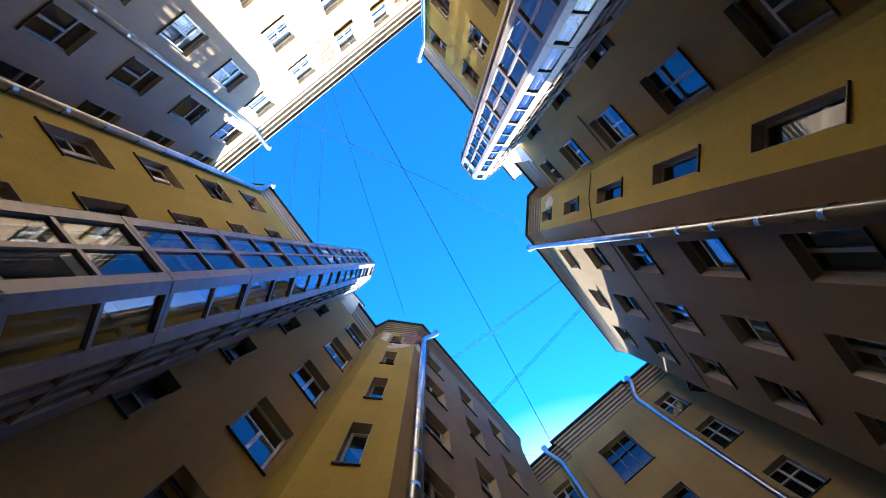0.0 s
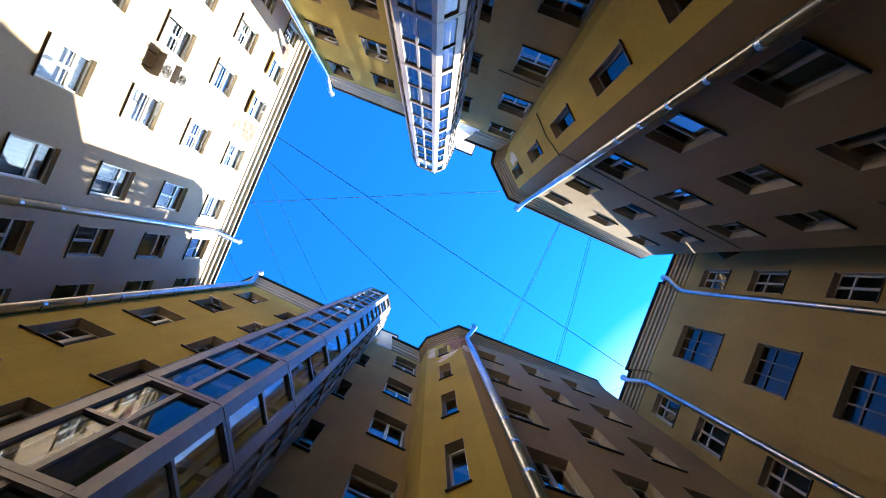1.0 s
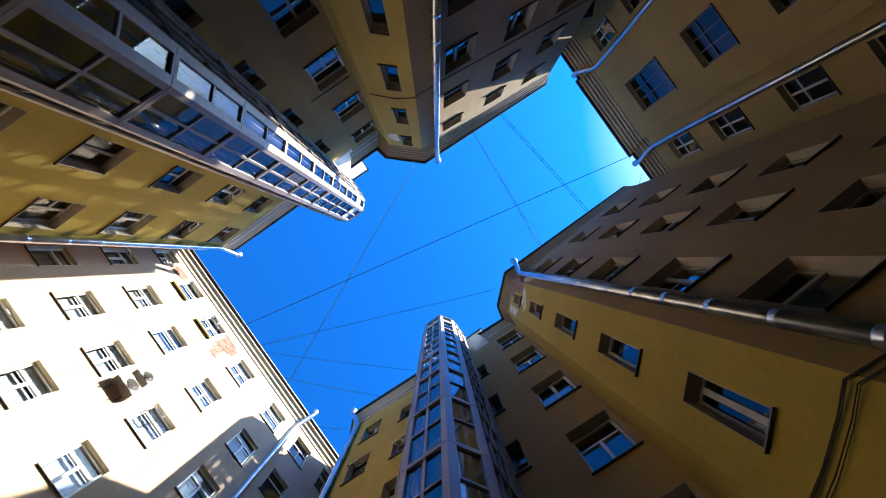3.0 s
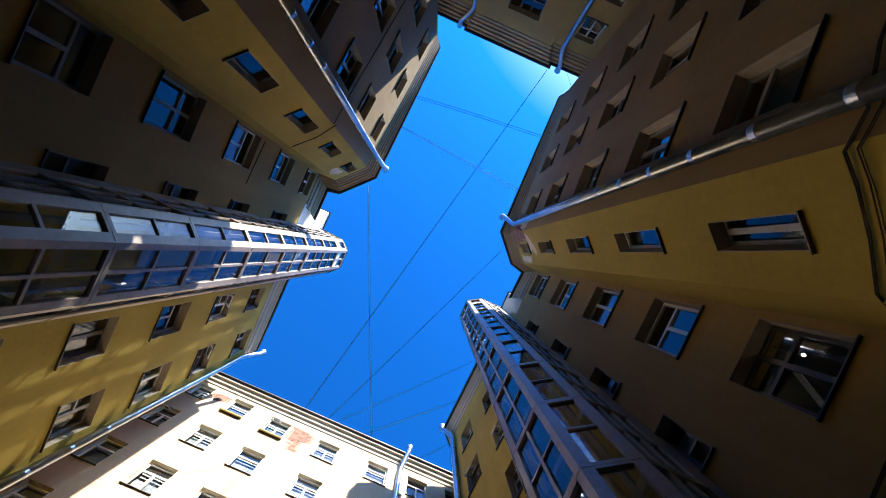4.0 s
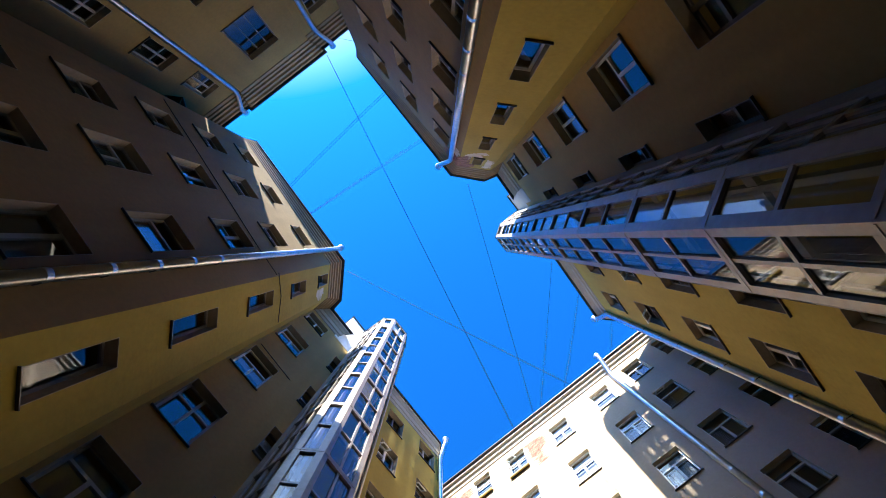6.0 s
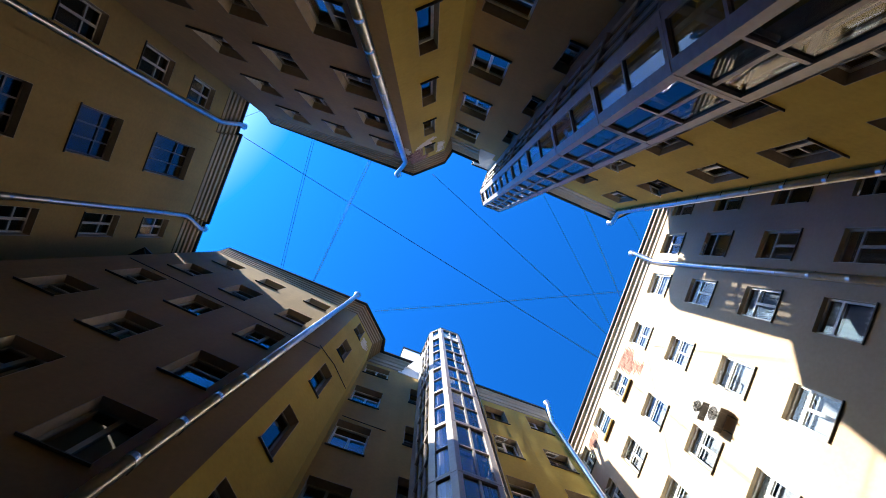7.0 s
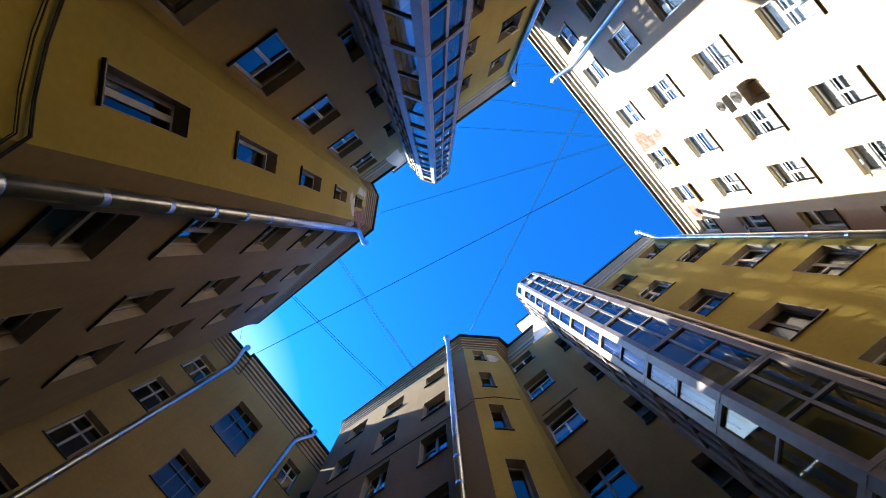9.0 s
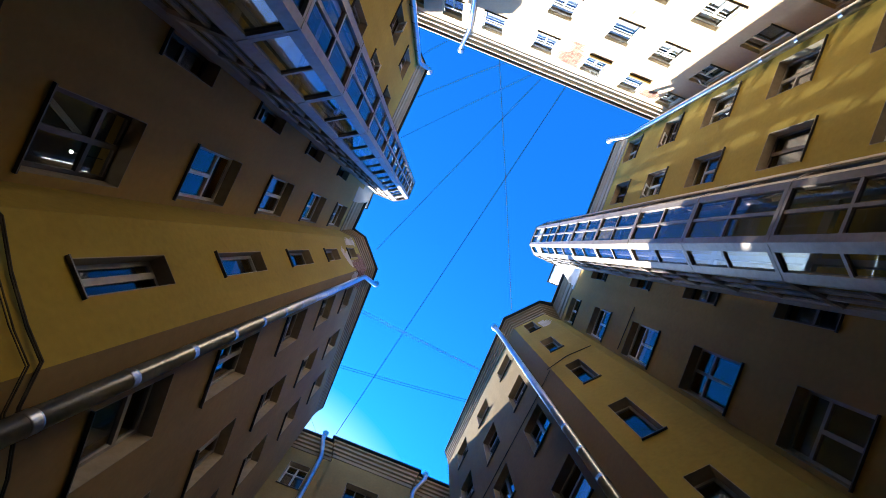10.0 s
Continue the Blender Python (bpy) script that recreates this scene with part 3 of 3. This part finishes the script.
    f = [bm.verts.new((*p, top + 0.002)) for p in rim]
    g = [bm.verts.new((*p, top + 0.1)) for p in rim]
    bm.faces.new(f)
    bm.faces.new(g)
    for k in range(len(pts)):
        bm.faces.new((f[k], f[(k + 1) % len(pts)], g[(k + 1) % len(pts)], g[k]))
    bmesh.ops.recalc_face_normals(bm, faces=bm.faces[:])
    part("cap", bm, ROOF, base, "dark flat roof cap")
    return base


UPPER_BANDS = [0.2, 2.8, 5.18, 7.45, 9.98, 12.8, 15.8, 18.6, 21.4, 24.1, 26.5, 28.4]
LOWER_BANDS = [0.2, 1.4, 3.9, 6.5, 9.1, 11.75, 14.65, 17.6, 20.5, 23.4, 26.2, 28.4]
tower([(1.43, -4.80), (1.43, -3.60), (1.86, -2.93), (2.84, -2.93), (3.44, -3.47), (3.44, -4.72)], 28.5, UPPER_BANDS, (0, 4), "tall glazed lift shaft with grey metal frames")
tower([(3.62, 6.22), (3.62, 4.95), (3.10, 4.44), (2.06, 4.44), (1.60, 4.92), (1.54, 6.28)], 28.5, LOWER_BANDS, (0, 4), "tall glazed lift shaft with bright sunlit top")


# cables clipped up the outer corner of one tower
for r, d, turn in ((0.016, 0.0, 0.0), (0.012, 0.05, 1.7), (0.01, 0.09, 3.1)):
    bm = bmesh.new()
    tube(bm, [(3.30 + d + 0.012 * math.sin(z * 0.7 + turn), 4.56 + d + 0.012 * math.sin(z * 0.7 + turn), z) for z in [0.4 * k for k in range(1, 66)]], r, 6)
    tagged(obj("tower_cable", bm, REVEAL), "pale cable clipped up the corner of the lift shaft", "cable", group="tower cables")


# ---- lift machine rooms over the roofs, and the pale strip where each tower meets the wall ----
def machine_room(x0, x1, y0, y1, z0, z1, mat, label):
    bm = slab(x0, x1, y0, y1, z0, z1, 0.02)
    base = tagged(obj("machine_room", bm, mat), label, "machine room", group="machine rooms")
    bm = slab(x0 - 0.06, x1 + 0.06, y0 - 0.06, y1 + 0.06, z1 + 0.002, z1 + 0.08)
    part("roof_sheet", bm, ROOF, base, "dark roof sheet")
    return base


# two tones of one plaster: shade in the first colour, sunlight in the second
machine_room(0.46, 3.4, -7.4, -4.84, 24.0, 28.2, PALE_BAND, "plastered lift machine room above the roof, toned as in shade")
machine_room(0.52, 3.5, 6.33, 8.9, 24.0, 29.0, WHITE_WALL, "plastered lift machine room above the roof, toned white as sunlit")


# ---- downpipes ----
def downpipe(x, y, out, eave, radius=0.108, jog=0.0):
    """out: unit direction from the wall to the yard; eave: how far the spout stands out from the pipe; jog: how far it stands off to the side."""
    base = new("downpipe")
    base.empty_display_size = 0.3
    base.location = (x, y, 0)
    tagged(base, "galvanised rain downpipe with ribbed collars on the wall", "downpipe", group="downpipes")
    o = Vector((*out, 0)).normalized()
    bm = bmesh.new()
    aside = Vector((-o.y, o.x, 0)) * jog
    pts = [Vector((0, 0, 0.25)), Vector((0, 0, 23.7)), Vector((0, 0, 24.0)) + o * 0.02 + aside * 0.08, Vector((0, 0, 24.25)) + o * 0.1 + aside * 0.25, o * (eave * 0.75) + aside * 0.8 + Vector((0, 0, 24.85)), o * eave + aside + Vector((0, 0, 25.05)), o * (eave + 0.01) + aside + Vector((0, 0, 25.25))]
    tube(bm, pts, radius, 16)
    part("pipe", bm, ZINC, base)
    bm = bmesh.new()
    top = o * (eave + 0.01) + aside
    tube(bm, [top + Vector((0, 0, 25.15)), top + Vector((0, 0, 25.25)), top + Vector((0, 0, 25.42)), top + Vector((0, 0, 25.47))], [radius * 1.05, radius * 1.1, radius * 1.55, radius * 1.6], 16)
    part("funnel", bm, ZINC, base, "rain funnel at the eaves")
    z = 1.7
    while z < 23.4:
        bm = bmesh.new()
        tube(bm, [(0, 0, z - 0.07), (0, 0, z - 0.05), (0, 0, z - 0.025), (0, 0, z), (0, 0, z + 0.025), (0, 0, z + 0.05), (0, 0, z + 0.07)],
             [radius * 1.015, radius * 1.065, radius * 1.02, radius * 1.035, radius * 1.02, radius * 1.065, radius * 1.015], 16)
        part("collar", bm, ZINC, base)
        bm = bmesh.new()
        side = Vector((-o.y, o.x, 0))
        tube(bm, [Vector((0, 0, z - 0.12)) - o * 0.2 + side * 0.03, Vector((0, 0, z - 0.12)) + side * (radius + 0.015)], 0.012, 6)
        part("bracket", bm, SILL, base)
        z += 1.3
    return base


downpipe(-2.60, -2.99, (0.0, 1.0), 0.46, jog=0.32)
downpipe(-2.97, 4.30, (0.0, -1.0), 0.46, jog=0.27)
downpipe(10.09, -2.82, (-1.0, 0.0), 0.56, jog=0.17)
downpipe(7.64, -4.40, (0.35, 1.0), 0.42, jog=-0.15)
downpipe(8.2, 6.02, (-0.1, -1.0), 0.38)
downpipe(-11.24, -1.70, (1.0, 0.0), 0.4, 0.1, jog=-0.33)
downpipe(-11.22, 2.90, (1.0, 0.0), 0.32, 0.1, jog=0.5)


# ---- cables over the yard ----
def cable(a, b, sag, r, label="thin dark overhead cable strung between the roofs"):
    a, b = Vector(a), Vector(b)
    bm = bmesh.new()
    n = 24
    tube(bm, [a.lerp(b, k / n) - Vector((0, 0, 4 * sag * (k / n) * (1 - k / n))) for k in range(n + 1)], r, 6)
    return tagged(obj("cable", bm, WIRE), label, "cable", group="overhead cables")


Z = TOP - 0.1
cable((-10.62, -1.53, Z), (9.92, 2.58, Z), 0.25, 0.015, "thick black cable strung across the whole courtyard")
cable((-1.59, 4.28, Z), (9.75, -1.01, Z), 0.15, 0.012)
cable((-1.32, -3.14, Z), (9.9, 1.34, Z), 0.15, 0.012)
cable((4.32, -4.1, Z), (9.85, 0.9, Z), 0.1, 0.009)
cable((6.47, -4.14, Z), (9.84, -0.6, Z), 0.1, 0.009)
cable((8.5, -4.7, Z), (9.82, -3.6, Z), 0.1, 0.009)
for d in (0.0, 0.11):
    cable((-7.46 + d, -2.6, Z), (-6.70 + d, 3.93, Z), 0.1, 0.011)
    cable((-4.50 + d, -2.65, Z), (-4.98 + d * 0.4, 3.98, Z), 0.1, 0.011)
cable((-10.9, -2.5, Z), (-10.2, -3.1, Z), 0.05, 0.008)


def on_wall(i, s, off, z):
    return wall_frame(AT[i])[2] @ Vector((s, off, z))


def wall_cable(points, r=0.014):
    bm = bmesh.new()
    tube(bm, points, r, 6)
    return tagged(obj("wall_cable", bm, DUSTY_WIRE), "thin dark cable clipped along the plaster", "cable")


wall_cable([on_wall("wall_lower_west", 6.9, 0.02, 17.3), on_wall("wall_lower_west", 5.0, 0.02, 17.15), on_wall("wall_lower_west", 3.0, 0.02, 16.95), on_wall("wall_lower_west", 1.2, 0.02, 16.75), on_wall("wall_lower_west", 0.03, 0.03, 16.7)])
wall_cable([on_wall("wall_lower_bay", 1.7, 0.02, 16.8), on_wall("wall_lower_bay", 0.9, 0.02, 17.2), on_wall("wall_lower_bay", 0.05, 0.02, 17.1)])
wall_cable([on_wall("wall_lower_east", 9.1, 0.02, 17.2), on_wall("wall_lower_east", 8.4, 0.02, 17.15), on_wall("wall_lower_east", 7.6, 0.02, 17.1)])
for r, dz, ds in ((0.011, -0.06, 0.0), (0.009, -0.085, -0.03), (0.008, -0.2, -0.02), (0.006, -0.23, 0.03)):
    wall_cable([on_wall("wall_upper_west", 3.4, 0.03, 5.75 + dz), on_wall("wall_upper_west", 5.2, 0.03, 5.85 + dz), on_wall("wall_upper_west", 6.4, 0.05, 5.8 + dz), on_wall("wall_upper_west", 7.1, 0.05, 5.65 + dz), on_wall("wall_upper_bay", 0.06, 0.05, 5.8 + dz),
                on_wall("wall_upper_bay", 0.4 + ds, 0.03, 5.82 + dz), on_wall("wall_upper_bay", 0.9 + ds, 0.03, 5.88 + dz), on_wall("wall_upper_bay", 1.42, 0.04, 6.0 + dz), on_wall("wall_upper_east", 0.2, 0.04, 6.1 + dz), on_wall("wall_upper_east", 2.0, 0.04, 6.0 + dz)], r)


# ---- air conditioners on the east wall ----
def air_conditioner(y, z, w, h):
    base = new("air_conditioner")
    base.empty_display_size = 0.2
    base.location = (9.88, y, z)
    tagged(base, "white outdoor air conditioner with round fan grille on wall brackets", "air conditioner", group="air conditioners")
    part("case", slab(0, 0.29, -w / 2, w / 2, 0.03, h, 0.012), WHITE_PAINT, base)
    # base pan in dark sheet: shade under the case is put into its colour
    part("base_pan", slab(0.01, 0.28, -w / 2 + 0.01, w / 2 - 0.01, 0.0, 0.028, 0.006), SILL, base, "metal base pan, darkened as a shaded underside")
    bm = bmesh.new()
    r = h * 0.42
    c = Vector((-0.024, -w * 0.12, h / 2))
    for k in range(4):
        rr = r * (1 - 0.23 * k)
        tube(bm, [c + Vector((0, rr * math.cos(a), rr * math.sin(a))) for a in [2 * math.pi * j / 24 for j in range(25)]], 0.008, 5)
    for j in range(8):
        a = math.pi * 2 * j / 8
        tube(bm, [c, c + Vector((0, r * math.cos(a), r * math.sin(a)))], 0.006, 5)
    part("fan_grille", bm, SILL, base, "grey wire fan grille")
    bm = bmesh.new()
    bmesh.ops.create_cone(bm, cap_ends=True, segments=28, radius1=r * 0.95, radius2=r * 0.95, depth=0.01, matrix=Matrix.Translation((-0.01, -w * 0.12, h / 2)) @ Matrix.Rotation(math.pi / 2, 4, "Y"))
    part("fan_recess", bm, FAN_DARK, base, "dark round fan opening")
    for s in (-0.3, 0.3):
        bm = bmesh.new()
        box(bm, -0.05, 0.42, s * w - 0.02, s * w + 0.02, -0.05, -0.005)
        box(bm, 0.38, 0.42, s * w - 0.02, s * w + 0.02, -0.3, -0.05)
        part("bracket", bm, SILL, base, "dark steel bracket")
    return base


air_conditioner(2.08, 16.72, 0.6, 0.46)
air_conditioner(2.04, 15.85, 0.76, 0.54)


# ---- lit bulb behind a window of the upper recess ----
lamp_at = on_wall("wall_upper_east", 0.42, -0.38, 7.95)
bracket_at = on_wall("wall_upper_east", 0.42, -0.45, 9.2)
lamp = new("hanging_lamp")
lamp.location = lamp_at
tagged(lamp, "small bare lit bulb hanging inside the window", "lamp")
bm = bmesh.new()
bmesh.ops.create_uvsphere(bm, u_segments=16, v_segments=10, radius=0.022)
part("bulb", bm, BULB, lamp, "glowing white bulb")
bm = bmesh.new()
tube(bm, [Vector((0, 0, 0.03)), Vector((0, 0, bracket_at.z - lamp_at.z)), bracket_at - lamp_at], 0.008, 6)
part("cord", bm, WIRE, lamp)


# ---- bricks where the plaster has come off ----
def brick_patch(name, s, z, rs, rz, seed, top=24.08):
    rnd = random.Random(seed)
    host = bpy.data.objects[name]
    m = wall_frame(AT[name])[2]
    shared = []
    for _ in range(4):
        bm = slab(-0.121, 0.121, -0.02, 0.008 + rnd.uniform(0, 0.006), -0.032, 0.032, 0.004)
        me = bpy.data.meshes.new("brick")
        bm.to_mesh(me)
        bm.free()
        me.materials.append(BRICK)
        shared.append(me)
    row = 0
    zz = z - rz
    while zz < min(z + rz, top):
        ss = s - rs + (0.125 if row % 2 else 0.0)
        while ss < s + rs:
            d = ((ss - s) / rs) ** 2 + ((zz - z) / rz) ** 2
            wob = 1.1 * noise.noise(Vector((ss * 1.7, zz * 1.1, seed * 3.1))) + 0.4 * noise.noise(Vector((ss * 4.3, zz * 4.3, seed)))
            clear = all(not (o[0] - 0.14 < ss < o[1] + 0.14 and o[2] - 0.05 < zz < o[3] + 0.05) for o in OPEN[AT[name]])
            if d + wob < 0.85 and clear:
                ob = new("brick", rnd.choice(shared))
                ob.matrix_world = m @ Matrix.Translation((ss, 0, zz)) @ Euler((0, radians(rnd.uniform(-0.6, 0.6)), 0)).to_matrix().to_4x4()
                ob.parent = host
            ss += 0.252
        zz += 0.075
        row += 1


brick_patch("wall_east", 8.95, 23.1, 0.62, 1.25, 3)
brick_patch("wall_east", 9.9, 24.0, 0.6, 0.22, 4)
brick_patch("wall_east", 13.05, 23.75, 0.55, 0.5, 5)
brick_patch("wall_upper_bay", 0.26, 22.7, 0.42, 1.5, 7)
brick_patch("wall_upper_west", 6.8, 23.2, 0.45, 1.1, 9)


# ---- a small dark canopy on the chamfered corner ----
bm = bmesh.new()
m = wall_frame(AT["wall_lower_chamfer"])[2]
v = [bm.verts.new(m @ Vector(p)) for p in ((0.5, 0.0, 20.1), (1.2, 0.0, 20.1), (1.2, 0.5, 19.65), (0.5, 0.5, 19.65), (0.5, 0.0, 20.0), (1.2, 0.0, 20.0), (1.2, 0.5, 19.58), (0.5, 0.5, 19.58))]
for q in ((0, 1, 2, 3), (7, 6, 5, 4), (0, 4, 5, 1), (1, 5, 6, 2), (2, 6, 7, 3), (3, 7, 4, 0)):
    bm.faces.new([v[k] for k in q])
canopy = tagged(obj("canopy", bm, WOOD_DARK), "small dark sheet-metal canopy on the wall", "canopy")
for s in (0.56, 1.14):
    bm = bmesh.new()
    tube(bm, [m @ Vector((s, 0.0, 19.4)), m @ Vector((s, 0.45, 19.62))], 0.02, 6)
    part("strut", bm, WOOD_DARK, canopy)


# ---- pale undercoat where the top paint has peeled, ragged edges ----
def peeled_patch(name, s, z, rs, rz, seed, mat):
    host = bpy.data.objects[name]
    m = wall_frame(AT[name])[2]
    bm = bmesh.new()
    store = {}
    step = 0.07

    def kept(a, b):
        ss, zz = s + a * step, z + b * step
        d = math.hypot((ss - s) / rs, (zz - z) / rz)
        rag = 0.7 * noise.noise(Vector((ss * 2.3, zz * 1.6, seed))) + 0.35 * noise.noise(Vector((ss * 7.0, zz * 7.0, seed)))
        clear = all(not (o[0] - 0.1 < ss < o[1] + 0.1 and o[2] - 0.1 < zz < o[3] + 0.1) for o in OPEN[AT[name]])
        return d + rag < 0.72 and clear and zz < 24.0

    def vert(a, b):
        if (a, b) not in store:
            wob = Vector((noise.noise(Vector((a * 0.9, b * 0.9, seed))), 0, noise.noise(Vector((a * 0.9, b * 0.9, seed + 5))))) * step * 0.7
            store[a, b] = bm.verts.new(m @ (Vector((s + (a - 0.5) * step, 0.005, z + (b - 0.5) * step)) + wob))
        return store[a, b]

    na, nb = int(rs / step) + 2, int(rz / step) + 2
    for a in range(-na, na + 1):
        for b in range(-nb, nb + 1):
            if kept(a, b):
                bm.faces.new((vert(a + 1, b), vert(a, b), vert(a, b + 1), vert(a + 1, b + 1)))
    part("peeled_patch", bm, mat, host, "pale patch where the top paint has peeled")


peeled_patch("wall_upper_bay", 0.5, 21.2, 0.5, 0.9, 2, PATCH)
peeled_patch("wall_upper_bay", 1.25, 22.4, 0.45, 1.3, 4, PATCH)
peeled_patch("wall_upper_bay", 0.85, 20.4, 0.4, 0.35, 8, PATCH)
peeled_patch("wall_lower_bay", 0.4, 22.6, 0.35, 0.8, 5, PATCH)
peeled_patch("wall_upper_west", 7.0, 21.6, 0.4, 0.8, 6, PATCH)
